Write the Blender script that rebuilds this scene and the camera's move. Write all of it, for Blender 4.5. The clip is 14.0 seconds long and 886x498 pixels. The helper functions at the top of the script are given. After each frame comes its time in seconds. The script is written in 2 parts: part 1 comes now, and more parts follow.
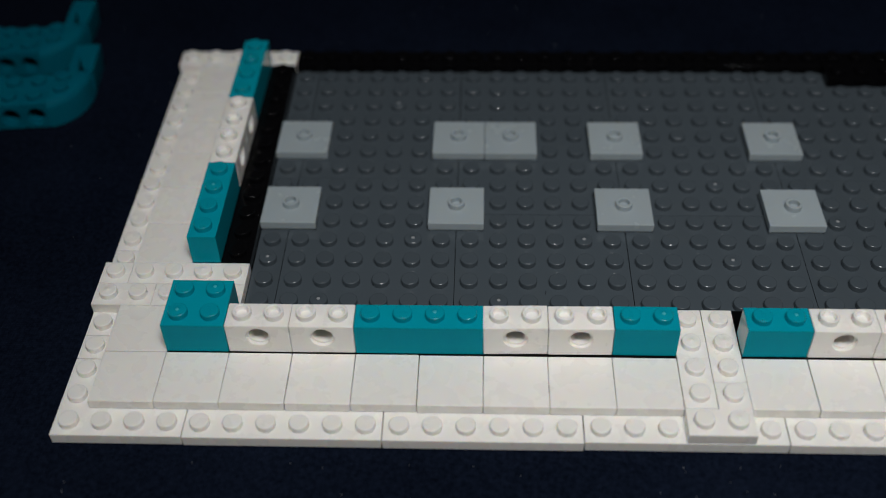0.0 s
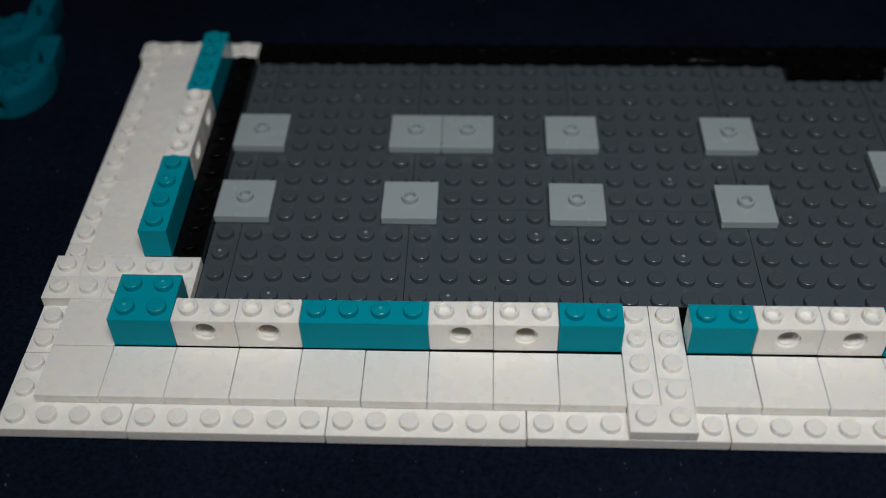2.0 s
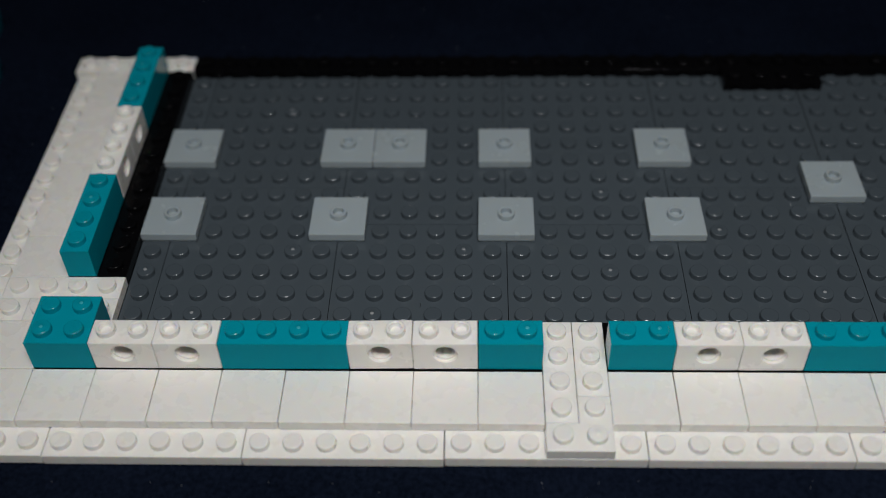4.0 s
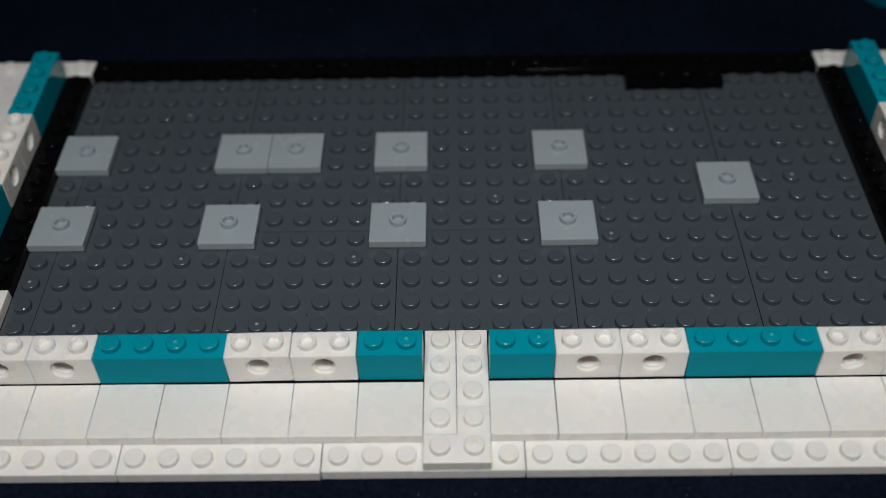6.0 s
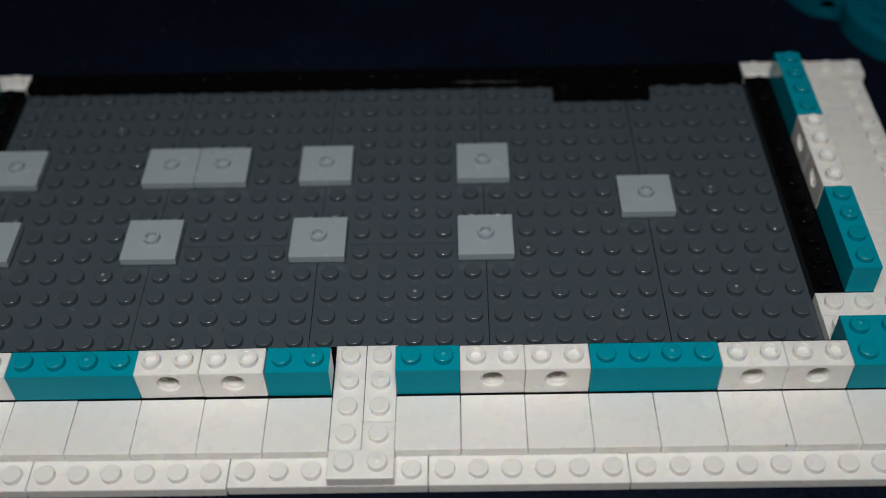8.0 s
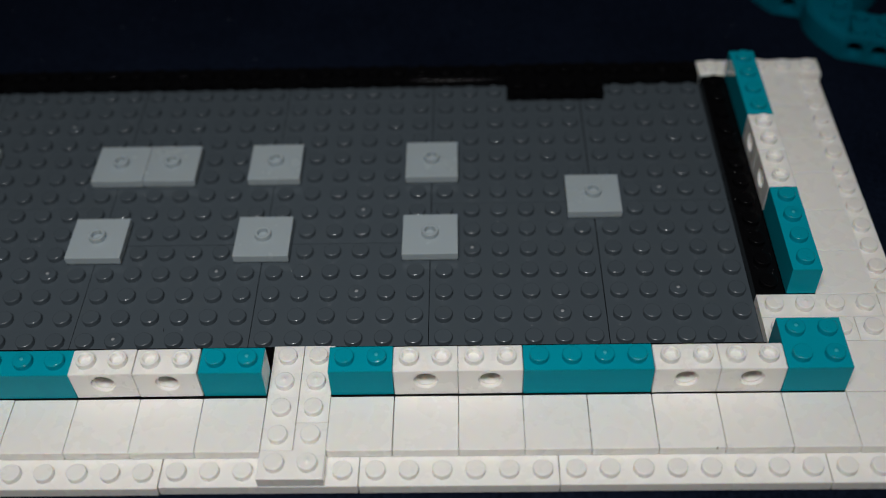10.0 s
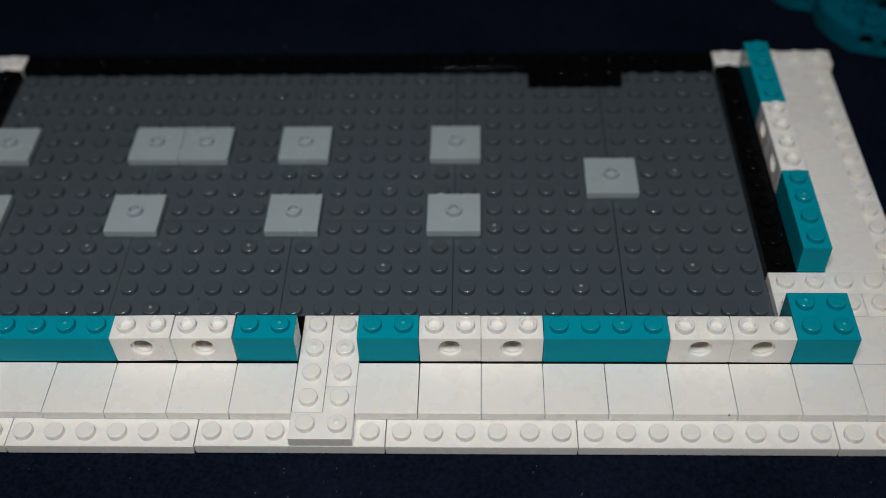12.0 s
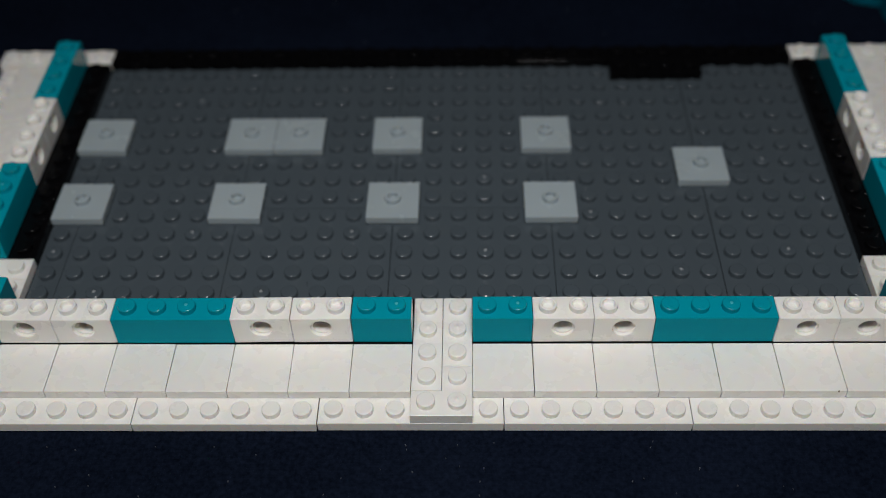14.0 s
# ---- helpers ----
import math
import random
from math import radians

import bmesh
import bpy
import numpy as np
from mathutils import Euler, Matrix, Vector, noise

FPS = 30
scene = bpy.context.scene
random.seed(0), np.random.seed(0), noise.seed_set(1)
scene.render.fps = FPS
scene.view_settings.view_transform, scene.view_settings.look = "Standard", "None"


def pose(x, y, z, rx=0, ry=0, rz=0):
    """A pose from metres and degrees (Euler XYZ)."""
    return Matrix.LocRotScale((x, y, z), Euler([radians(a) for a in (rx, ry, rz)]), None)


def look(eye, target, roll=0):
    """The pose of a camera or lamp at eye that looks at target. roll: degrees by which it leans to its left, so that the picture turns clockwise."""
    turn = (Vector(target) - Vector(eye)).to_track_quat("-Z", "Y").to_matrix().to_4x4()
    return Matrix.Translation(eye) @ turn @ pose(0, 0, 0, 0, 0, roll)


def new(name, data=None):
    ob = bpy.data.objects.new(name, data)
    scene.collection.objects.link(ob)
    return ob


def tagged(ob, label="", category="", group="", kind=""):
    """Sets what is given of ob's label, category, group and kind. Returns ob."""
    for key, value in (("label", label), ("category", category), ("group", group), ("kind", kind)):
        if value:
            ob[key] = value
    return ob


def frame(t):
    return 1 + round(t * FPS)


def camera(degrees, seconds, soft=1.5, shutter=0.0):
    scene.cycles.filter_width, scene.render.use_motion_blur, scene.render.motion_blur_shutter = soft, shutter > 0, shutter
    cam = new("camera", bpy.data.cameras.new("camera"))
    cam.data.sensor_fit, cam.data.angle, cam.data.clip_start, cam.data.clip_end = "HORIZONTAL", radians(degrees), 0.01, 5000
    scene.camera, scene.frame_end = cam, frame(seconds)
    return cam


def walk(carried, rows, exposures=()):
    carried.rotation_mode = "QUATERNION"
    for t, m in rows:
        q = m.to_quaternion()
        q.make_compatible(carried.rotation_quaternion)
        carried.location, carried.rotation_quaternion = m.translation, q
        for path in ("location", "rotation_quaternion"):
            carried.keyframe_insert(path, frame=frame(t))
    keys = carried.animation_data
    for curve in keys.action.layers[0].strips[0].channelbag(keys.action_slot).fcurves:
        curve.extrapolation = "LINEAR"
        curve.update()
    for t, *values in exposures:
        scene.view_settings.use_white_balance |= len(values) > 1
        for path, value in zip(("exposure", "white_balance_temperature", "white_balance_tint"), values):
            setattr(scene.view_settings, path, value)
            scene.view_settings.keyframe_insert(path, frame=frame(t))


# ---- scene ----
cam = camera(44.99, 14.0, soft=0.65)
cam.data.dof.use_dof = True
cam.data.dof.focus_distance = 0.279
cam.data.dof.aperture_fstop = 7.1

# seconds, eye in millimetres, heading, pitch and lean in degrees
ROWS = [
    (0.0, -56.33, -151.39, 210.40, 2.943, -43.640, 1.575),
    (0.5, -52.95, -151.93, 210.25, 2.807, -43.702, 1.328),
    (1.0, -49.28, -150.93, 210.71, 2.770, -43.993, 1.233),
    (1.5, -46.77, -151.26, 211.81, 2.620, -44.266, 1.162),
    (2.0, -43.19, -149.52, 212.40, 2.910, -44.430, 1.335),
    (2.5, -39.07, -147.64, 212.69, 3.128, -44.367, 1.570),
    (3.0, -34.16, -146.52, 213.59, 3.180, -44.426, 1.763),
    (3.5, -29.19, -145.37, 214.27, 3.047, -44.492, 1.853),
    (4.0, -24.03, -144.15, 214.66, 2.641, -44.583, 1.788),
    (4.5, -18.57, -142.81, 214.95, 2.108, -44.712, 1.645),
    (5.0, -12.70, -141.31, 215.33, 1.592, -44.896, 1.502),
    (5.5, -6.31, -139.62, 216.00, 1.238, -45.148, 1.436),
    (6.0, 0.38, -137.82, 216.88, 1.015, -45.440, 1.434),
    (6.5, 6.83, -137.95, 219.40, 0.805, -45.677, 1.353),
    (7.0, 12.20, -137.49, 221.37, 0.617, -45.962, 1.300),
    (7.5, 18.32, -136.33, 223.37, 0.561, -46.115, 1.341),
    (8.0, 23.99, -135.82, 224.20, 1.146, -45.963, 1.760),
    (8.5, 29.75, -134.24, 224.21, 1.268, -45.933, 1.891),
    (9.0, 34.83, -132.95, 224.85, 1.582, -46.141, 2.118),
    (9.5, 39.58, -132.58, 225.28, 1.862, -46.318, 2.264),
    (10.0, 43.34, -133.84, 225.47, 2.085, -46.431, 2.282),
    (10.5, 45.59, -136.39, 225.67, 2.275, -46.469, 2.228),
    (11.0, 45.81, -139.89, 226.16, 2.451, -46.425, 2.156),
    (11.5, 43.47, -144.02, 227.20, 2.637, -46.290, 2.119),
    (12.0, 39.69, -148.34, 228.61, 2.835, -46.106, 2.120),
    (12.5, 33.02, -150.85, 229.04, 2.827, -46.017, 2.048),
    (13.0, 23.94, -154.57, 229.43, 3.015, -45.867, 2.127),
    (13.5, 16.85, -158.02, 230.98, 2.758, -45.726, 2.043),
    (14.0, 7.78, -159.05, 229.44, 2.151, -45.586, 1.775),
]


def view(x, y, z, heading, pitch, lean):
    h, p = radians(heading), radians(pitch)
    eye = Vector((x, y, z)) * 0.001
    ahead = Vector((-math.sin(h) * math.cos(p), math.cos(h) * math.cos(p), math.sin(p)))
    return look(eye, eye + ahead, -lean)


walk(cam, [(row[0], view(*row[1:])) for row in ROWS], ((0.0, -0.08), (3.0, -0.15), (5.5, -0.03), (8.0, -0.10), (9.0, -0.08), (12.0, -0.06), (14.0, -0.08)))

# ---- light ----
world = bpy.data.worlds.new("world")
world.use_nodes = True
scene.world = world
world.node_tree.nodes["Background"].inputs[0].default_value = (0.30, 0.36, 0.50, 1)
world.node_tree.nodes["Background"].inputs[1].default_value = 0.02

lamp_data = bpy.data.lights.new("overhead_lamp", "AREA")
lamp_data.shape, lamp_data.size, lamp_data.size_y = "ELLIPSE", 0.24, 0.12
lamp_data.energy = 0.77
lamp_data.spread = radians(100)
lamp_data.color = (1.0, 1.0, 0.995)
lamp = new("overhead_lamp", lamp_data)
lamp.matrix_world = look((0.006, -0.19, 0.53), (0.002, 0.022, 0.0))

# ---- measures: one stud is 8 mm, one plate 3.2 mm ----
S, P = 0.008, 0.0032
GAP = 0.00010
rng = random.Random(7)


def sx(v):
    return (v - 20.0) * S


# ---- materials ----
def nodes_of(name):
    m = bpy.data.materials.new(name)
    m.use_nodes = True
    t = m.node_tree
    return m, t, t.nodes, t.links, t.nodes["Principled BSDF"]


def plastic(name, colour, rough=0.22, worn=1.0, shine=0.5, skin=0.0, smudge=0.0, tint=(0.93, 0.90, 0.82), spread=0.05, graze=0.0):
    """Glossy moulded plastic with faint flow marks, dust, handling wear and a different shade for each piece."""
    m, t, n, l, b = nodes_of(name)
    coord = n.new("ShaderNodeNewGeometry")
    fine = n.new("ShaderNodeTexNoise")
    fine.inputs["Scale"].default_value, fine.inputs["Detail"].default_value = 2600.0, 3.0
    broad = n.new("ShaderNodeTexNoise")
    broad.inputs["Scale"].default_value, broad.inputs["Detail"].default_value = 140.0, 4.0
    for tex in (fine, broad):
        l.new(coord.outputs["Position"], tex.inputs["Vector"])
    info = n.new("ShaderNodeObjectInfo")
    shade = n.new("ShaderNodeMapRange")
    shade.inputs["To Min"].default_value, shade.inputs["To Max"].default_value = 1.0 - spread, 1.0 + spread * 0.4
    l.new(info.outputs["Random"], shade.inputs["Value"])
    stain = n.new("ShaderNodeMapRange")
    stain.interpolation_type = "SMOOTHSTEP"
    stain.inputs["From Min"].default_value, stain.inputs["From Max"].default_value = 0.50, 0.86
    stain.inputs["To Max"].default_value = 0.6 * worn
    l.new(broad.outputs["Fac"], stain.inputs["Value"])
    mix = n.new("ShaderNodeMix")
    mix.data_type = "RGBA"
    mix.inputs["A"].default_value = (*colour, 1)
    mix.inputs["B"].default_value = (*[c * k for c, k in zip(colour, tint)], 1)
    l.new(stain.outputs["Result"], mix.inputs["Factor"])
    bright = n.new("ShaderNodeVectorMath")
    bright.operation = "SCALE"
    l.new(mix.outputs["Result"], bright.inputs[0])
    if smudge:
        # sparse beige handling marks
        patch = n.new("ShaderNodeTexNoise")
        patch.inputs["Scale"].default_value, patch.inputs["Detail"].default_value = 210.0, 1.0
        l.new(coord.outputs["Position"], patch.inputs["Vector"])
        where = n.new("ShaderNodeMapRange")
        where.interpolation_type = "SMOOTHSTEP"
        where.inputs["From Min"].default_value, where.inputs["From Max"].default_value = 0.62, 0.86
        where.inputs["To Max"].default_value = smudge
        l.new(patch.outputs["Fac"], where.inputs["Value"])
        grime = n.new("ShaderNodeMix")
        grime.data_type = "RGBA"
        grime.inputs["B"].default_value = (colour[0] * 0.82, colour[1] * 0.78, colour[2] * 0.70, 1)
        l.new(mix.outputs["Result"], grime.inputs["A"])
        l.new(where.outputs["Result"], grime.inputs["Factor"])
        l.new(grime.outputs["Result"], bright.inputs[0])
    l.new(shade.outputs["Result"], bright.inputs["Scale"])
    l.new(bright.outputs["Vector"], b.inputs["Base Color"])
    gloss = n.new("ShaderNodeMapRange")
    gloss.interpolation_type = "SMOOTHSTEP"
    gloss.inputs["From Min"].default_value, gloss.inputs["From Max"].default_value = 0.3, 0.75
    gloss.inputs["To Min"].default_value, gloss.inputs["To Max"].default_value = rough * 0.8, rough * 1.35
    l.new(broad.outputs["Fac"], gloss.inputs["Value"])
    l.new(gloss.outputs["Result"], b.inputs["Roughness"])
    bump = n.new("ShaderNodeBump")
    bump.inputs["Strength"].default_value, bump.inputs["Distance"].default_value = 0.10, 0.00003
    l.new(fine.outputs["Fac"], bump.inputs["Height"])
    wave = n.new("ShaderNodeBump")
    wave.inputs["Strength"].default_value, wave.inputs["Distance"].default_value = 0.06, 0.00010
    l.new(broad.outputs["Fac"], wave.inputs["Height"])
    l.new(bump.outputs["Normal"], wave.inputs["Normal"])
    l.new(wave.outputs["Normal"], b.inputs["Normal"])
    b.inputs["IOR"].default_value = 1.53
    b.inputs["Specular IOR Level"].default_value = shine
    if graze:
        # the polish shows at flat angles
        facing = n.new("ShaderNodeLayerWeight")
        facing.inputs["Blend"].default_value = 0.5
        sheen = n.new("ShaderNodeMapRange")
        sheen.inputs["From Min"].default_value, sheen.inputs["From Max"].default_value = 0.42, 0.85
        sheen.inputs["To Min"].default_value, sheen.inputs["To Max"].default_value = shine, graze
        l.new(facing.outputs["Facing"], sheen.inputs["Value"])
        l.new(sheen.outputs["Result"], b.inputs["Specular IOR Level"])
    if skin:
        b.inputs["Subsurface Weight"].default_value = skin
        b.inputs["Subsurface Scale"].default_value = 0.0015
        b.inputs["Subsurface Radius"].default_value = (1.0, 0.72, 0.45)
    return m


WHITE = plastic("white_plastic", (0.876, 0.848, 0.804), 0.28, worn=0.05, smudge=0.2, skin=0.34, spread=0.035)
TEAL = plastic("teal_plastic", (0.001, 0.284, 0.368), 0.12, shine=0.03, tint=(0.8, 0.9, 0.95), spread=0.03, graze=0.9, skin=0.06)
DARK = plastic("dark_gray_plastic", (0.0655, 0.0815, 0.095), 0.13, tint=(1.1, 1.06, 1.0), spread=0.06)
TEAL_STUD = plastic("polished_teal_plastic", (0.001, 0.284, 0.368), 0.16, shine=0.45, tint=(0.8, 0.9, 0.95), spread=0.03)
DARK_STUD = plastic("polished_dark_gray_plastic", (0.0655, 0.0815, 0.095), 0.18, shine=0.8, tint=(1.1, 1.06, 1.0), spread=0.06)
LIGHT = plastic("light_gray_plastic", (0.350, 0.402, 0.427), 0.22, tint=(0.95, 0.95, 0.92), spread=0.04, skin=0.25)
FROSTED = plastic("frosted_gray_plastic", (0.27, 0.285, 0.30), 0.55)
FROSTED_TEAL = plastic("frosted_teal_plastic", (0.03, 0.40, 0.48), 0.5)
BLACK = plastic("black_plastic", (0.003, 0.003, 0.0035), 0.14, shine=0.12, tint=(1.2, 1.2, 1.2))
# darker copy of TEAL: weak light beyond the model is put into the colour
SHADED_TEAL = plastic("shaded_teal_plastic", (0.0, 0.108, 0.160), 0.6, shine=0.03, tint=(0.8, 0.9, 0.95), spread=0.02, skin=0.25)


def cloth_material():
    m, t, n, l, b = nodes_of("navy_cloth")
    coord = n.new("ShaderNodeNewGeometry")
    weave_x, weave_y = n.new("ShaderNodeTexWave"), n.new("ShaderNodeTexWave")
    weave_x.bands_direction, weave_y.bands_direction = "X", "Y"
    for w in (weave_x, weave_y):
        w.inputs["Scale"].default_value, w.inputs["Distortion"].default_value = 420.0, 1.5
        l.new(coord.outputs["Position"], w.inputs["Vector"])
    add = n.new("ShaderNodeMath")
    add.operation = "ADD"
    l.new(weave_x.outputs["Fac"], add.inputs[0])
    l.new(weave_y.outputs["Fac"], add.inputs[1])
    blot = n.new("ShaderNodeTexNoise")
    blot.inputs["Scale"].default_value, blot.inputs["Detail"].default_value = 22.0, 6.0
    l.new(coord.outputs["Position"], blot.inputs["Vector"])
    ramp = n.new("ShaderNodeValToRGB")
    ramp.color_ramp.elements[0].position, ramp.color_ramp.elements[1].position = 0.3, 0.75
    ramp.color_ramp.elements[0].color = (0.0011, 0.0023, 0.0058, 1)
    ramp.color_ramp.elements[1].color = (0.0070, 0.0112, 0.0240, 1)
    nap = n.new("ShaderNodeTexNoise")
    nap.inputs["Scale"].default_value, nap.inputs["Detail"].default_value = 900.0, 4.0
    l.new(coord.outputs["Position"], nap.inputs["Vector"])
    blend = n.new("ShaderNodeMix")
    blend.inputs["Factor"].default_value = 0.65
    l.new(blot.outputs["Fac"], blend.inputs["A"])
    l.new(nap.outputs["Fac"], blend.inputs["B"])
    l.new(blend.outputs["Result"], ramp.inputs["Fac"])
    l.new(ramp.outputs["Color"], b.inputs["Base Color"])
    b.inputs["Roughness"].default_value = 0.95
    b.inputs["Specular IOR Level"].default_value = 0.03
    bump = n.new("ShaderNodeBump")
    bump.inputs["Strength"].default_value, bump.inputs["Distance"].default_value = 0.25, 0.0002
    l.new(add.outputs["Value"], bump.inputs["Height"])
    l.new(bump.outputs["Normal"], b.inputs["Normal"])
    return m


def paint_material(name, colour):
    m, t, n, l, b = nodes_of(name)
    tex = n.new("ShaderNodeTexNoise")
    tex.inputs["Scale"].default_value, tex.inputs["Detail"].default_value = 6.0, 5.0
    coord = n.new("ShaderNodeNewGeometry")
    l.new(coord.outputs["Position"], tex.inputs["Vector"])
    ramp = n.new("ShaderNodeValToRGB")
    ramp.color_ramp.elements[0].color = (*[c * 0.85 for c in colour], 1)
    ramp.color_ramp.elements[1].color = (*colour, 1)
    l.new(tex.outputs["Fac"], ramp.inputs["Fac"])
    l.new(ramp.outputs["Color"], b.inputs["Base Color"])
    b.inputs["Roughness"].default_value = 0.8
    return m


CLOTH = cloth_material()
ROOM = paint_material("dim_room_paint", (0.035, 0.036, 0.040))
LINT = paint_material("pale_lint", (0.10, 0.11, 0.135))
DUST = paint_material("pale_dust", (0.55, 0.55, 0.55))


# ---- mesh builders ----
def finish(bm, name, material, smooth=20):
    bmesh.ops.recalc_face_normals(bm, faces=bm.faces)
    me = bpy.data.meshes.new(name)
    bm.to_mesh(me)
    bm.free()
    me.materials.append(material)
    me.shade_smooth()
    me.set_sharp_from_angle(angle=radians(smooth))
    return me


def add_box(bm, x0, x1, y0, y1, z0, z1, edge=0.00016, steps=2):
    made = bmesh.ops.create_cube(bm, size=1.0)
    for v in made["verts"]:
        v.co = Vector((x0 + (v.co.x + 0.5) * (x1 - x0), y0 + (v.co.y + 0.5) * (y1 - y0), z0 + (v.co.z + 0.5) * (z1 - z0)))
    if edge:
        edges = list({e for v in made["verts"] for e in v.link_edges})
        bmesh.ops.bevel(bm, geom=edges, offset=edge, segments=steps, profile=0.5, affect="EDGES")


def add_lathe(bm, profile, x=0.0, y=0.0, z=0.0, n=24):
    """Turn a list of (radius, height) about the upright line at x, y."""
    rings = []
    for r, h in profile:
        if r == 0:
            rings.append([bm.verts.new((x, y, z + h))])
        else:
            rings.append([bm.verts.new((x + r * math.cos(2 * math.pi * k / n), y + r * math.sin(2 * math.pi * k / n), z + h)) for k in range(n)])
    for a, b in zip(rings, rings[1:]):
        for k in range(n):
            q = [a[k % len(a)], a[(k + 1) % n % len(a)], b[(k + 1) % n % len(b)], b[k % len(b)]]
            bm.faces.new([v for i, v in enumerate(q) if v not in q[:i]])


R, H = 0.00240, 0.00170
def rim(r, top, round_off, steps=4):
    """An outer edge rounded off from the side to the flat top."""
    arc = [(r - round_off * (1 - math.cos(a)), top - round_off * (1 - math.sin(a))) for a in (math.pi / 2 * k / steps for k in range(steps + 1))]
    return [(r, top - round_off - 0.00006), *arc, (r - round_off - 0.00006, top)]


SOLID = [(R, 0), *rim(R, H, 0.00034, 5), (0, H)]
HOLLOW = [(R, 0), *rim(R, H, 0.00020), (0.00170, H), (0.00156, H - 0.00010), (0.00152, -0.0006), (0, -0.0006)]
SHALLOW = [(R, 0), *rim(R, H, 0.00026), (0.00186, H), (0.00168, H - 0.00014), (0.00158, 0.0006), (0.00130, 0.0003), (0, 0.0003)]


def add_stud(bm, x=0.0, y=0.0, z=0.0, hollow=False, n=24, mark=True, gate=False):
    # the small nub that the mould's gate leaves on some
    nub = [(0.00060, H), (0.00048, H + 0.00006 * gate), (0.00032, H + 0.00011 * gate), (0.00016, H + 0.00014 * gate), (0, H + 0.00015 * gate)]
    add_lathe(bm, SHALLOW if hollow == "shallow" else HOLLOW if hollow else SOLID[:-1] + nub if gate else SOLID, x, y, z, n)
    if mark and not gate and not hollow:
        # raised maker's mark, kept to plain slanted bars
        for k in range(4):
            cx = x + (k - 1.5) * 0.00072
            lo, hi = z + H - 0.00002, z + H + 0.00007
            w, d, lean = 0.00012, 0.00058, 0.00016
            base = [(cx - w - lean, y - d), (cx + w - lean, y - d), (cx + w + lean, y + d), (cx - w + lean, y + d)]
            low = [bm.verts.new((px, py, lo)) for px, py in base]
            top = [bm.verts.new((px, py, hi)) for px, py in base]
            bm.faces.new(top)
            for i in range(4):
                bm.faces.new([low[i], low[(i + 1) % 4], top[(i + 1) % 4], top[i]])


MESHES = {}


def shared(key, make, material, smooth=20):
    k = (key, material.name)
    if k not in MESHES:
        bm = bmesh.new()
        make(bm)
        MESHES[k] = finish(bm, key[0], material, 40 if key[0] == "stud" else smooth)
    return MESHES[k]


def part(name, mesh, parent, at=(0, 0, 0), label="", turn=0.0):
    ob = new(name, mesh)
    ob.parent = parent
    ob.matrix_basis = pose(*at, 0, 0, turn)
    if label:
        tagged(ob, label)
    return ob


def thing(name, at, label, category, group="", turn=0.0):
    ob = new(name)
    ob.empty_display_size = 0.01
    ob.matrix_basis = pose(*at, 0, 0, turn)
    return tagged(ob, label, category, group)


def stud_mesh(material, hollow=False, gate=False):
    mark = material in (TEAL, SHADED_TEAL)
    mesh = shared(("stud", hollow, gate), lambda bm: add_stud(bm, hollow=hollow, mark=mark, gate=gate * (1.4 if material == WHITE else 1.3)), {DARK: DARK_STUD, TEAL: TEAL_STUD}.get(material, material))
    if gate and len(mesh.materials) == 1 and material in (TEAL, DARK):
        # the nub is frosted where it broke off
        mesh.materials.append(FROSTED if material == DARK else FROSTED_TEAL)
        for f in mesh.polygons:
            if f.center.z > H + 0.00004 and math.hypot(f.center.x, f.center.y) < 0.00045:
                f.material_index = 1
    return mesh


def plate_mesh(nx, ny, material, high=P, name="plate", gap=GAP):
    return shared((name, nx, ny, high, gap), lambda bm: add_box(bm, -nx * S / 2 + gap, nx * S / 2 - gap, -ny * S / 2 + gap, ny * S / 2 - gap, 0, high), material)


def corner_plate_mesh(material):
    """An L-shaped plate over three cells, about the middle of its two by two square; the cell at -x, +y is missing."""
    def make(bm):
        g, e = GAP * 0.4, 0.00016
        plan = [(-S, -S, 1, 1), (S, -S, -1, 1), (S, S, -1, -1), (0, S, 1, -1), (0, 0, 1, -1), (-S, 0, 1, -1)]
        loops = [[bm.verts.new((x + u * d, y + v * d, z)) for x, y, u, v in plan] for d, z in ((g, 0), (g, P - e), (g + e * 0.3, P - e * 0.3), (g + e, P))]
        for a, b in zip(loops, loops[1:]):
            for i in range(6):
                bm.faces.new([a[i], a[(i + 1) % 6], b[(i + 1) % 6], b[i]])
        bm.faces.new(loops[-1])
        bm.faces.new(loops[0][::-1])
    return shared(("corner_plate",), make, material)


def tile_mesh(nx, ny, material, name="tile", groove=0.00045):
    def make(bm):
        x, y = nx * S / 2, ny * S / 2
        foot = groove * 0.7
        add_box(bm, -x + foot, x - foot, -y + foot, y - foot, 0, groove + 0.0005, 0)
        add_box(bm, -x + GAP * 0.62, x - GAP * 0.62, -y + GAP * 0.62, y - GAP * 0.62, groove, P, 0.00020)
    return shared((name, nx, ny), make, material)


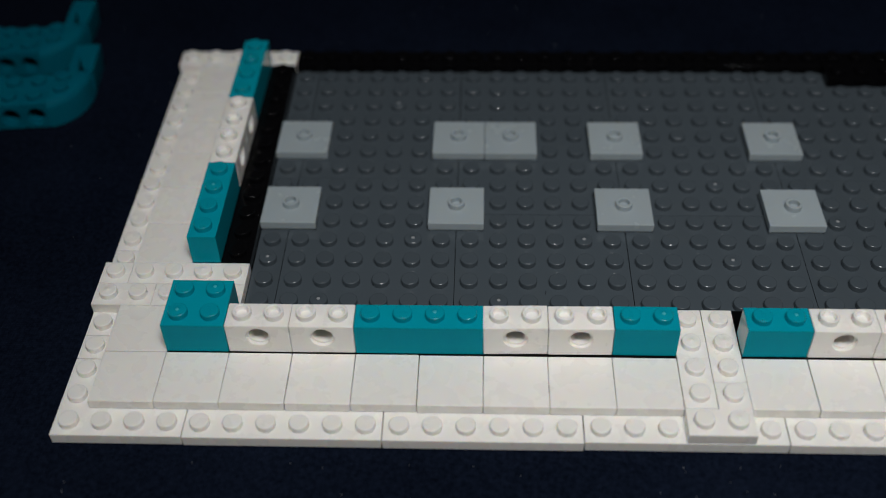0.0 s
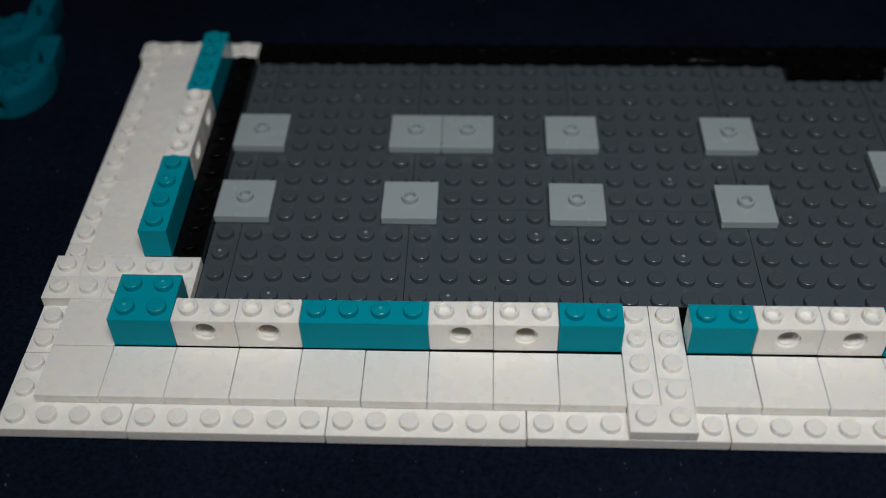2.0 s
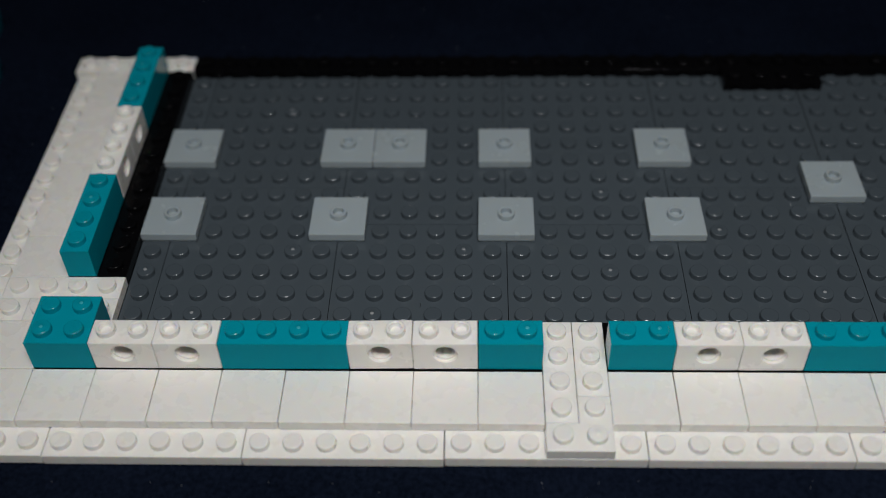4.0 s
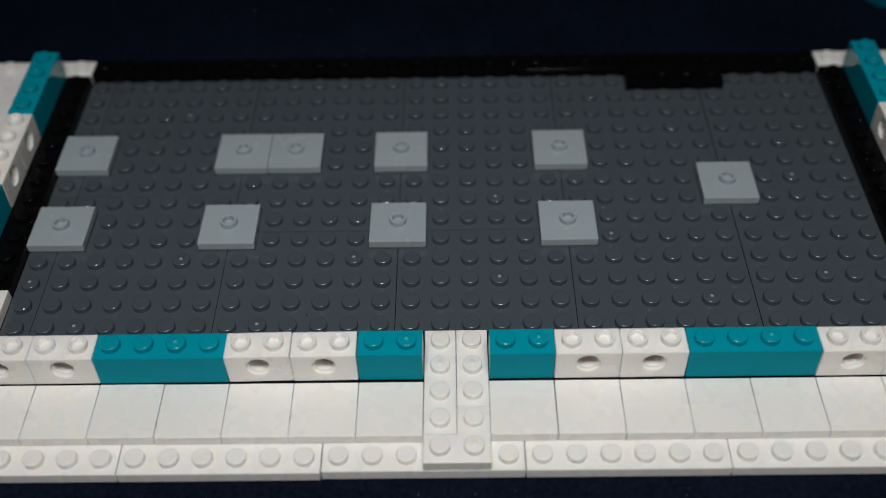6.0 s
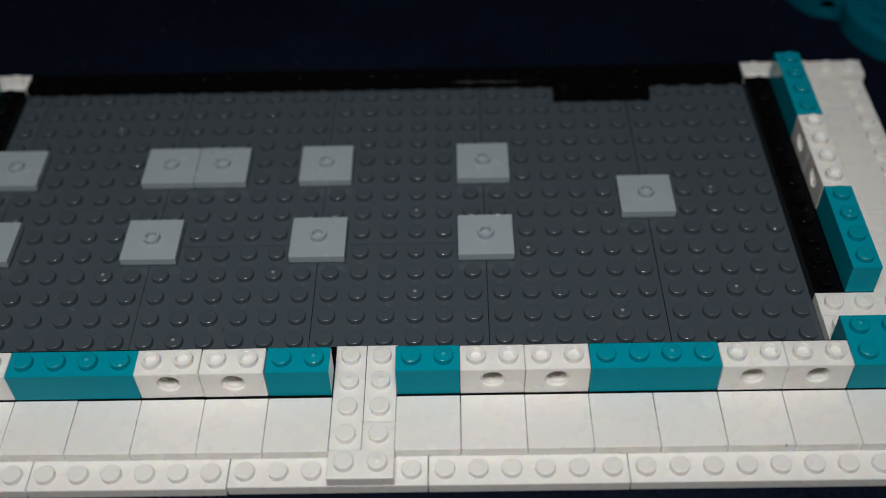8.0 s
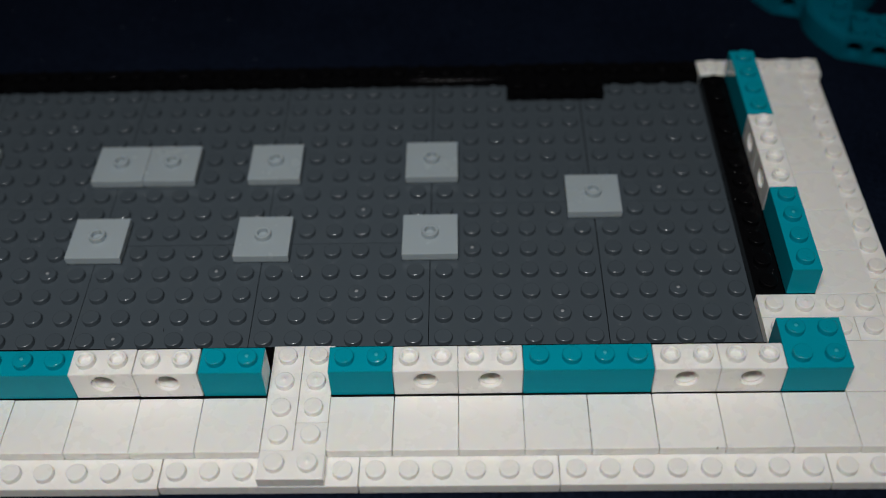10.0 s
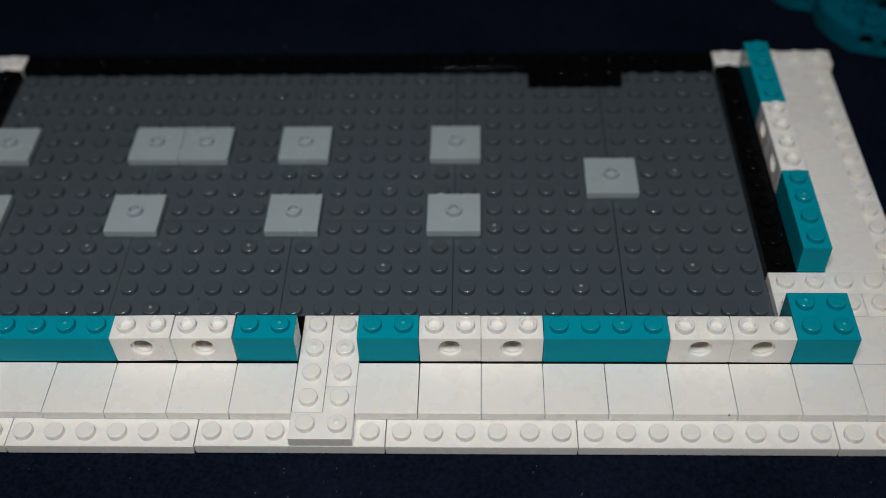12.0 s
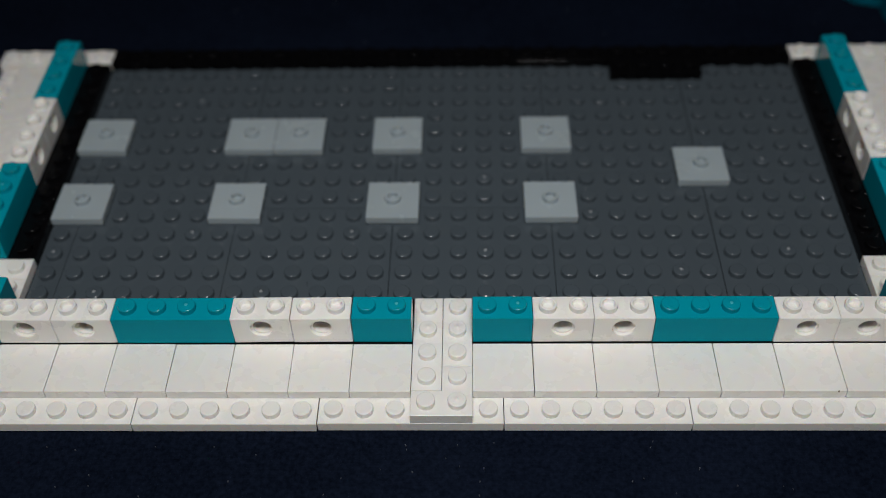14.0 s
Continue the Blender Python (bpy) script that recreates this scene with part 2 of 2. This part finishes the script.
def holed_mesh(material, wide=2, mid=0.0056):
    """A one by two brick with a cross hole through its middle, sunk round the rim on both faces."""
    def make(bm):
        hx, hy, hz, c = wide * S / 2 - GAP * 0.5, S / 2 - GAP, 0.0096, 0.00016
        corners = [(hx, c - mid), (hx, hz - c - mid), (hx - c, hz - mid), (c - hx, hz - mid), (-hx, hz - c - mid), (-hx, c - mid), (c - hx, -mid), (hx - c, -mid)]
        outline = []
        for (ax, az), (bx, bz) in zip(corners, corners[1:] + corners[:1]):
            k = 10 if math.hypot(ax - bx, az - bz) > 0.001 else 1
            outline += [(ax + (bx - ax) * i / k, az + (bz - az) * i / k) for i in range(k)]
        n = len(outline)
        turns = [math.atan2(z, x) for x, z in outline]

        def loop(y, points):
            return [bm.verts.new((x, y, z + mid)) for x, z in points]

        def round_loop(y, r):
            return loop(y, [(r * math.cos(a), r * math.sin(a)) for a in turns])

        inner = [(x * (1 - c / hx), z * (1 - c / 0.0040)) for x, z in outline]
        loops = [round_loop(0, 0.0024), round_loop(-hy + 0.0009, 0.0024), round_loop(-hy + 0.0009, 0.0030), round_loop(-hy + 0.0001, 0.0030), round_loop(-hy, 0.0031),
                 loop(-hy, inner), loop(-hy + c, outline), loop(hy - c, outline), loop(hy, inner),
                 round_loop(hy, 0.0031), round_loop(hy - 0.0001, 0.0030), round_loop(hy - 0.0009, 0.0030), round_loop(hy - 0.0009, 0.0024)]
        loops.append(loops[0])
        for a, b in zip(loops, loops[1:]):
            for k in range(n):
                bm.faces.new([a[k], a[(k + 1) % n], b[(k + 1) % n], b[k]])
    return shared(("holed_body", wide), make, material)


# ---- the setting: dark cloth over a table, in a dim room ----
def cloth():
    bm = bmesh.new()
    n, half = 140, 1.01
    grid = [[None] * (n + 1) for _ in range(n + 1)]
    for i in range(n + 1):
        for j in range(n + 1):
            u, v = 2 * i / n - 1, 2 * j / n - 1
            x, y = half * u * abs(u) ** 0.6, half * v * abs(v) ** 0.6 + 0.08
            away = max(abs(x) - 0.19, abs(y - 0.08) - 0.11, 0.0)
            z = -0.0004 + min(away, 0.05) * 0.03 * (noise.noise(Vector((x * 9, y * 9, 1.3))) - 0.3)
            grid[i][j] = bm.verts.new((x, y, min(z, -0.0001)))
    for i in range(n):
        for j in range(n):
            bm.faces.new([grid[i][j], grid[i + 1][j], grid[i + 1][j + 1], grid[i][j + 1]])
    return tagged(new("ground", finish(bm, "ground", CLOTH, 180)), "dark navy blue cloth spread flat under the model", "tablecloth", kind="structure")


cloth()
for name, box in (("wall_north", (-1.0, 1.0, 1.06, 1.08, -0.05, 1.30)), ("wall_south", (-1.0, 1.0, -0.92, -0.90, -0.05, 1.30)), ("wall_west", (-1.02, -1.0, -0.92, 1.08, -0.05, 1.30)),
                  ("wall_east", (1.0, 1.02, -0.92, 1.08, -0.05, 1.30)), ("ceiling", (-1.02, 1.02, -0.92, 1.08, 1.30, 1.32))):
    bm = bmesh.new()
    add_box(bm, *box, 0)
    tagged(new(name, finish(bm, name, ROOM)), "plain dark grey panel closing the dim space", "wall", kind="structure")


def lint():
    bm = bmesh.new()
    for k in range(640):
        x, y = rng.uniform(-0.32, 0.32), rng.choice((rng.uniform(-0.05, -0.003), rng.uniform(-0.09, 0.32)))
        if abs(x) < 0.162 and -0.002 < y < 0.162:
            continue
        a, ln, w = rng.uniform(0, 3.14), rng.uniform(0.00010, 0.0004), rng.uniform(0.00006, 0.00012)
        if k > 150:
            ln, w = rng.uniform(0.00006, 0.00018), rng.uniform(0.00004, 0.00009)
        c, s = math.cos(a), math.sin(a)
        low, top = [], []
        for u, v in ((-ln, -w), (ln, -w), (ln, w), (-ln, w)):
            low.append(bm.verts.new((x + u * c - v * s, y + u * s + v * c, -0.003)))
            top.append(bm.verts.new((x + u * c - v * s, y + u * s + v * c, 0.0001)))
        bm.faces.new(top)
        for i in range(4):
            bm.faces.new([low[i], low[(i + 1) % 4], top[(i + 1) % 4], top[i]])
    tagged(new("lint", finish(bm, "lint", LINT)), "tiny pale lint specks scattered on the dark cloth", "lint", kind="stuff")


lint()

# ---- the white border: plates, raised plates and smooth tiles ----
border = thing("border", (0, 0, 0), "white toy brick border of studded plates and smooth tiles", "toy border")
black_border = thing("inner_border", (0, 0, 0), "glossy black studded plates lining the white border", "toy plates")
deck = thing("deck", (0, 0, 0), "dark gray studded plates forming the model's floor", "toy baseplate")


def piece(parent, kind, x0, x1, y0, y1, level, material, studs=(), hollow=False, label="", shift=(0, 0), jitter=1.0, gap=GAP):
    """A plate or tile over a stretch of the stud grid. studs: the grid cells that show a stud, or 'all'."""
    nx, ny = x1 - x0, y1 - y0
    mesh = tile_mesh(nx, ny, material) if kind == "tile" else plate_mesh(nx, ny, material, gap=gap)
    at = (sx((x0 + x1) / 2) + shift[0] * S + rng.uniform(-1, 1) * 0.00004 * jitter, (y0 + y1) / 2 * S + shift[1] * S + rng.uniform(-1, 1) * 0.00004 * jitter, level * P)
    ob = part(kind, mesh, parent, at, label, rng.uniform(-1, 1) * 0.10 * jitter / max(nx, ny))
    cells = [(i, j) for i in range(x0, x1) for j in range(y0, y1)] if studs == "all" else list(studs)
    for i, j in cells:
        part("stud", stud_mesh(material, hollow, (i, j) in GATES), ob, ((i + 0.5 - (x0 + x1) / 2) * S, (j + 0.5 - (y0 + y1) / 2) * S, P), "", rng.uniform(-3, 3) + rng.choice((0, 90, 180, 270)))
    return ob


GATES = {(9, 16), (16, 8), (21, 7), (32, 7), (25, 9), (13, 5), (7, 5), (28, 6), (10, 8), (5, 7), (21, 11), (32, 12), (0, 5), (3, 6), (39, 5), (36, 6), (20, 0), (19, 3), (20, 3)}


# front plates
for x0, x1 in ((0, 4), (4, 10), (10, 16), (16, 22), (22, 28), (28, 36), (36, 40)):
    cells = [(i, 0) for i in range(x0, x1) if i not in (19, 20)]
    if x0 == 0:
        cells += [(0, j) for j in (1, 2)]
    if x0 == 36:
        cells += [(39, j) for j in (1, 2)]
    piece(border, "plate", x0, x1, 0, 3, 0, WHITE, cells, shift=(0, -0.03 if x0 in (4, 10) else 0.0))
# side plates
for y0, y1 in ((3, 4), (4, 8), (8, 12), (12, 16), (16, 20)):
    for x0, x1, edge in ((0, 3, 0), (37, 40, 39)):
        piece(border, "plate", x0, x1, y0, y1, 0, WHITE, [(edge, j) for j in range(y0, y1) if j not in (5, 6, 19)])
# front tiles, between the corner and the entry and beyond it
for x0 in (*range(1, 19, 2), *range(21, 39, 2)):
    piece(border, "tile", x0, x0 + 2, 1, 3, 1, WHITE, shift=(0, -0.035 if 10 < x0 < 19 else -0.015))
# side tiles
for y0 in (3, 7, 9, 11, 13, 15, 17):
    piece(border, "tile", 1, 3, y0, y0 + 2, 1, WHITE)
    piece(border, "tile", 37, 39, y0, y0 + 2, 1, WHITE)
# raised cross strips by the corners, and the back strips
for x0, x1, y0 in ((0, 2, 5), (2, 5, 5), (0, 1, 6), (1, 5, 6), (38, 40, 5), (35, 38, 5), (39, 40, 6), (35, 39, 6),
                         (0, 3, 19), (3, 5, 19), (37, 40, 19), (35, 37, 19)):
    piece(border, "plate", x0, x1, y0, y0 + 1, 1, WHITE, [(i, y0) for i in range(x0, x1)], gap=GAP * 0.35, jitter=0.5)
# the raised entry
lip = part("corner_plate", corner_plate_mesh(WHITE), border, (0, 1.025 * S, P), "white L-shaped plate at the entry's lip")
for i, j in ((19, 0), (20, 0), (20, 1)):
    part("stud", stud_mesh(WHITE, gate=(i, j) in GATES), lip, ((i - 19.5) * S, (j - 0.5) * S, P))
piece(border, "plate", 19, 20, 1, 5, 1, WHITE, "all", shift=(0, 0.022), jitter=0.2, gap=GAP * 0.7)
piece(border, "plate", 20, 21, 2, 5, 1, WHITE, "all", shift=(0, 0.022), jitter=0.2, gap=GAP * 0.5)

# ---- black lining ----
for y0, y1 in ((4, 8), (8, 14), (14, 19)):
    for x0, x1 in ((3, 5), (35, 37)):
        piece(black_border, "plate", x0, x1, y0, y1, 0, BLACK)
for x0, x1 in ((5, 11), (11, 17), (17, 23), (23, 29), (29, 35)):
    piece(black_border, "plate", x0, x1, 3, 5, 0, BLACK)
    piece(black_border, "plate", x0, x1, 19, 20, 0, BLACK)
for x0, x1 in ((3, 5), (35, 37)):
    piece(black_border, "plate", x0, x1, 3, 4, 0, BLACK)
    piece(black_border, "plate", x0, x1, 19, 20, 0, BLACK)
# plates under the low wall
for x0, x1 in ((3, 9), (9, 15), (15, 19), (21, 25), (25, 31), (31, 37)):
    piece(black_border, "plate", x0, x1, 3, 4, 1, BLACK)
for x0 in (3, 35):
    piece(black_border, "plate", x0, x0 + 2, 4, 5, 1, BLACK)
for x0, x1 in ((5, 11), (11, 19), (21, 29), (29, 35)):
    piece(black_border, "plate", x0, x1, 4, 5, 1, BLACK, "all")
for x0 in (4, 35):
    for y0, y1 in ((7, 13), (13, 19)):
        piece(black_border, "plate", x0, x0 + 1, y0, y1, 1, BLACK, "all")
for x0 in (3, 36):
    for y0 in (7, 13):
        piece(black_border, "plate", x0, x0 + 1, y0, y0 + 6, 1, BLACK)
# back rim and the raised step in it
for x0, x1 in ((5, 13), (13, 19), (19, 23), (31, 35)):
    piece(black_border, "plate", x0, x1, 19, 20, 1, BLACK, "all", shift=(0, -0.05 if x0 == 31 else 0))
piece(black_border, "plate", 27, 31, 18, 20, 1, BLACK, "all")
ledge = part("plate", shared(("plate", 4, "rounded"), lambda bm: add_box(bm, -2 * S + GAP, 2 * S - GAP, -S / 2 + GAP, S / 2 - GAP, 0, P, 0.00042, 4), BLACK, 40), black_border, (sx(25), 19.46 * S, P + 0.0001), "glossy black plate with a rounded front edge")
for i in range(4):
    part("stud", stud_mesh(BLACK), ledge, ((i - 1.5) * S, 0, P))

# ---- light gray centre-stud plates ----
JUMPERS = [(5, 9), (11, 9), (17, 9), (23, 9), (29, 11), (5, 13), (11, 13), (13, 13), (17, 13), (23, 13)]
covered = {(x + i, y + j) for x, y in JUMPERS for i in (0, 1) for j in (0, 1)} | {(i, 18) for i in range(27, 31)}

# ---- dark gray deck ----
far = bmesh.new()
for x0, x1 in ((5, 6), (6, 12), (12, 18), (18, 24), (24, 30), (30, 35)):
    splits = (5, 10, 14, 19) if x0 in (12, 18) else (5, 12, 19)
    for y0, y1 in zip(splits, splits[1:]):
        cells = [(i, j) for i in range(x0, x1) for j in range(y0, y1) if (i, j) not in covered]
        piece(deck, "plate", x0, x1, y0, y1, 0.02 if y0 == 10 else 0, DARK, [c for c in cells if c[1] < 14 or c in GATES], shift=(0.011 if x0 == 30 else 0, 0.042), jitter=0.6, gap=GAP * 0.6)
        for i, j in cells:
            if j >= 14 and (i, j) not in GATES:
                add_stud(far, sx(i + 0.5), (j + 0.55) * S, P, n=16, mark=False)
tagged(part("studs", finish(far, "studs", DARK_STUD, 40), deck), kind="stuff")


def jumper(x, y):
    ob = thing("jumper_plate", (sx(x + 1) + rng.uniform(-1, 1) * 0.00006, (y + 1.075) * S + rng.uniform(-1, 1) * 0.00006, P),
               "light gray two by two plate with one hollow centre stud", "toy plate", "light gray plates on the deck", rng.uniform(-0.4, 0.4))
    part("body", tile_mesh(2, 2, LIGHT, "body", 0.0007), ob)
    part("stud", stud_mesh(LIGHT, True), ob, (0, 0, P))


for x, y in JUMPERS:
    jumper(x, y)


# ---- the low wall: teal bricks and white bricks with a hole ----
def brick(nx, ny, x, y, label, turn=0.0, loose=1.0, lift=0.0, group="bricks of the low wall"):
    ob = thing("brick", (sx(x), y * S, 2 * P + lift), label, "toy brick", group, turn + rng.uniform(-1, 1) * 0.25 * loose)
    part("body", plate_mesh(nx, ny, TEAL, 0.0096, "body"), ob)
    for i in range(nx):
        for j in range(ny):
            part("stud", stud_mesh(TEAL, gate=(i, j) in ((0, 0), (nx - 1, ny - 1)) if ny > 1 else i == nx // 2), ob, ((i + 0.5 - nx / 2) * S, (j + 0.5 - ny / 2) * S, 0.0096), "", rng.choice((0, 90, 180)) + rng.uniform(-4, 4))


def holed_brick(x, y, turn=0.0, lift=0.0, lean=0.0):
    ob = thing("holed_brick", (sx(x), y * S, 2 * P + lift), "white one by two brick with a round cross hole", "toy brick", "white holed bricks of the low wall", turn + rng.uniform(-1, 1) * 0.3)
    ob.matrix_basis = ob.matrix_basis @ pose(0, 0, 0, 0, lean, 0)
    part("body", holed_mesh(WHITE), ob)
    for i in (-0.5, 0.5):
        part("stud", stud_mesh(WHITE, "shallow"), ob, (i * S, 0, 0.0096))


for x in (4, 36):
    brick(2, 2, x, 4, "teal two by two brick at the wall's corner", 90 if x == 36 else 0, group="teal corner bricks")
for x in (18, 22):
    brick(2, 1, x, 3.53, "teal one by two brick beside the raised entry")
for x in (11, 29):
    brick(4, 1, x, 3.5 if x == 11 else 3.52, "teal one by four brick in the front wall")
for x in (6, 8, 14, 16, 24, 26, 32, 34):
    holed_brick(x, 3.52 if x in (24, 26) else 3.5, lift=0.0002 if x in (14, 16) else 0.0, lean={14: -1.1, 16: -0.7}.get(x, 0.0))
for x in (3.5, 36.5):
    for y in (9, 17):
        brick(4, 1, x, y, "teal one by four brick in the side wall", 90)
    for y in (12, 14):
        holed_brick(x, y, 90)


# ---- spare curved frames lying on the cloth behind the model ----
def corner_mesh(material, wide, deep, kink, out, high=0.0096):
    """The rounded end of a frame: part of an oval in plan, from the front to the side. kink: degrees of the oval left out at the front. out: 1 or -1, the side it bulges to."""
    def make(bm):
        k, first, soft = 14, radians(kink), 0.0028
        rx, ry = wide / (1 - math.sin(first)), deep / math.cos(first)

        def ring(inset, z):
            turns = [first + (math.pi / 2 - first) * i / k for i in range(k + 1)]
            arc = [(-rx + (rx - inset / S) * math.sin(a), deep - (ry - inset / S) * math.cos(a)) for a in turns]
            return [bm.verts.new((out * x * S, y * S, z)) for x, y in [(-wide, deep)] + arc]
        loops = [ring(0, 0)] + [ring(soft * (1 - math.cos(a)), high - soft + soft * math.sin(a)) for a in (math.pi / 2 * i / 8 for i in range(9))]
        n = len(loops[0])
        for a, b in zip(loops, loops[1:]):
            for i in range(n):
                bm.faces.new([a[i], a[(i + 1) % n], b[(i + 1) % n], b[i]])
        bm.faces.new(loops[-1])
        bm.faces.new(loops[0][::-1])
    return shared(("corner", wide, deep, kink, out), make, material, 60)


def arm_mesh(material, out, long=2.0):
    """An arm with a wedge-shaped slot in its near end; its outer side draws in towards the foot."""
    def make(bm):
        plan = [(-0.88, 0.0), (-0.46, 0.0), (-0.62, 1.15), (-0.20, 0.0), (0.0, 0.0), (0.0, long), (-0.88, long)]
        loops = []
        for z, grow in ((0.0, 0.0), (0.0070, 0.12), (0.0094, 0.12), (0.0096, 0.10)):
            loops.append([bm.verts.new((out * (x + (grow if x == 0.0 else 0.0)) * S, y * S, z)) for x, y in plan])
        n = len(plan)
        for a, b in zip(loops, loops[1:]):
            for i in range(n):
                bm.faces.new([a[i], a[(i + 1) % n], b[(i + 1) % n], b[i]])
        bm.faces.new(loops[-1])
        bm.faces.new(loops[0][::-1])
    return shared(("arm", out), make, material)


def curved_frame(x, y, turn, side, label, wide=1.42, deep=2.15, kink=12):
    """A U-shaped frame: two holed bricks in front, a brick behind them, a rounded end on both sides, and an arm running back from each. x, y: an outer front corner."""
    ob = thing("curved_frame", (sx(x), y * S, 0), label, "toy brick frame", "teal curved frames behind the model", turn)
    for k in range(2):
        holed = part("holed_brick", holed_mesh(SHADED_TEAL, 1, 0.0046), ob, (-side * (wide + 0.5 + k) * S, 0.5 * S, 0))
        part("stud", stud_mesh(SHADED_TEAL), holed, (0, 0, 0.0096))
    backing = part("brick", plate_mesh(2, 1, SHADED_TEAL, 0.0096, "body"), ob, (-side * (wide + 1) * S, 1.5 * S, 0))
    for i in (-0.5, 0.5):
        part("stud", stud_mesh(SHADED_TEAL), backing, (i * S, 0, 0.0096))
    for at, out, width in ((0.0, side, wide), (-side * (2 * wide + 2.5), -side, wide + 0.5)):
        corner = part("corner", corner_mesh(SHADED_TEAL, width, deep, kink, out), ob, (at * S, 0, 0))
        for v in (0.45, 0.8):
            part("stud", stud_mesh(SHADED_TEAL), corner, (out * (0.45 - wide) * S, v * deep * S, 0.0096))
        part("arm", arm_mesh(SHADED_TEAL, out), ob, (at * S, deep * S + GAP, 0))


# the frames' darkness is painted shade, carried by their material's colour
curved_frame(-3.26, 15.8, 6, 1, "shade-tinted teal curved brick frame with a rounded corner, on the cloth")
curved_frame(-4.55, 19.43, 4, 1, "shade-tinted teal curved brick frame lying behind its twin on the cloth", 1.55, kink=18)
curved_frame(39.55, 21.64, -19, -1, "shade-tinted teal curved brick frame with a slanting corner, on the cloth", 1.95, 2.8, 45)
curved_frame(37.55, 25.0, -18, -1, "shade-tinted teal curved brick frame lying behind its twin on the cloth", 1.85, 2.8, 45)


# ---- dust ----
def dust(parent, count, stretches, material, size):
    """Fine pale flecks lying on the stretches (x0, x1, y0, y1, z) of the stud grid."""
    bm = bmesh.new()
    for k in range(count):
        x0, x1, y0, y1, z = stretches[k % len(stretches)]
        x, y, a = sx(rng.uniform(x0, x1)), rng.uniform(y0, y1) * S, rng.uniform(0, 3.14)
        ln, w = size * rng.uniform(0.5, 1.6), size * rng.uniform(0.35, 0.6)
        c, d = math.cos(a), math.sin(a)
        ends = [(x + u * c - v * d, y + u * d + v * c) for u, v in ((-ln, -w * 0.4), (ln * 0.3, -w), (ln, w * 0.3), (-ln * 0.4, w))]
        low, top = [bm.verts.new((px, py, z - 0.00004)) for px, py in ends], [bm.verts.new((px, py, z + size * 0.6)) for px, py in ends]
        bm.faces.new(top)
        for i in range(4):
            bm.faces.new([low[i], low[(i + 1) % 4], top[(i + 1) % 4], top[i]])
    tagged(part("dust", finish(bm, "dust", material), parent), kind="stuff")


dust(black_border, 150, [(4.05, 4.95, 7.1, 18.8, 2 * P), (35.05, 35.95, 7.1, 18.8, 2 * P), (3.55, 4.0, 7.1, 18.8, 2 * P)], DUST, 0.00007)
dust(deck, 46, [(5.2, 34.8, 5.2, 13, P), (5.2, 34.8, 13, 18.8, P)], paint_material("gray_dust", (0.20, 0.20, 0.20)), 0.00005)


# ---- a chipped spot on one tile, a fibre on the deck ----
bm = bmesh.new()
add_lathe(bm, [(0.00028, 0), (0.00022, 0.00006), (0.00011, 0.00009), (0, 0.0001)], n=9)
part("chip", finish(bm, "chip", paint_material("brown_grime", (0.22, 0.17, 0.13))), border, (sx(32.72), 1.0 * S + 0.0002, 2 * P - 0.00006), "small brown chipped spot on a white tile").matrix_basis = pose(sx(32.72), 0.99 * S, 2 * P - 0.0002, 50, 0, 0)
bm = bmesh.new()
rings = []
for k in range(9):
    u = k / 8
    c = Vector((sx(15.05) + 0.0003 * math.sin(3 * u), 6.0 * S + 0.0007 * u, P - 0.00002 + 0.0011 * math.sin(2.6 * u)))
    rings.append([bm.verts.new(c + Vector((0.00005 * math.cos(a), 0, 0.00005 * math.sin(a)))) for a in (0, 1.57, 3.14, 4.71)])
for a, b in zip(rings, rings[1:]):
    for i in range(4):
        bm.faces.new([a[i], a[(i + 1) % 4], b[(i + 1) % 4], b[i]])
bm.faces.new(rings[0])
bm.faces.new(rings[-1])
tagged(new("fibre", finish(bm, "fibre", paint_material("black_fibre", (0.01, 0.01, 0.01)))), "short curled black fibre lying on the gray deck", "fibre")
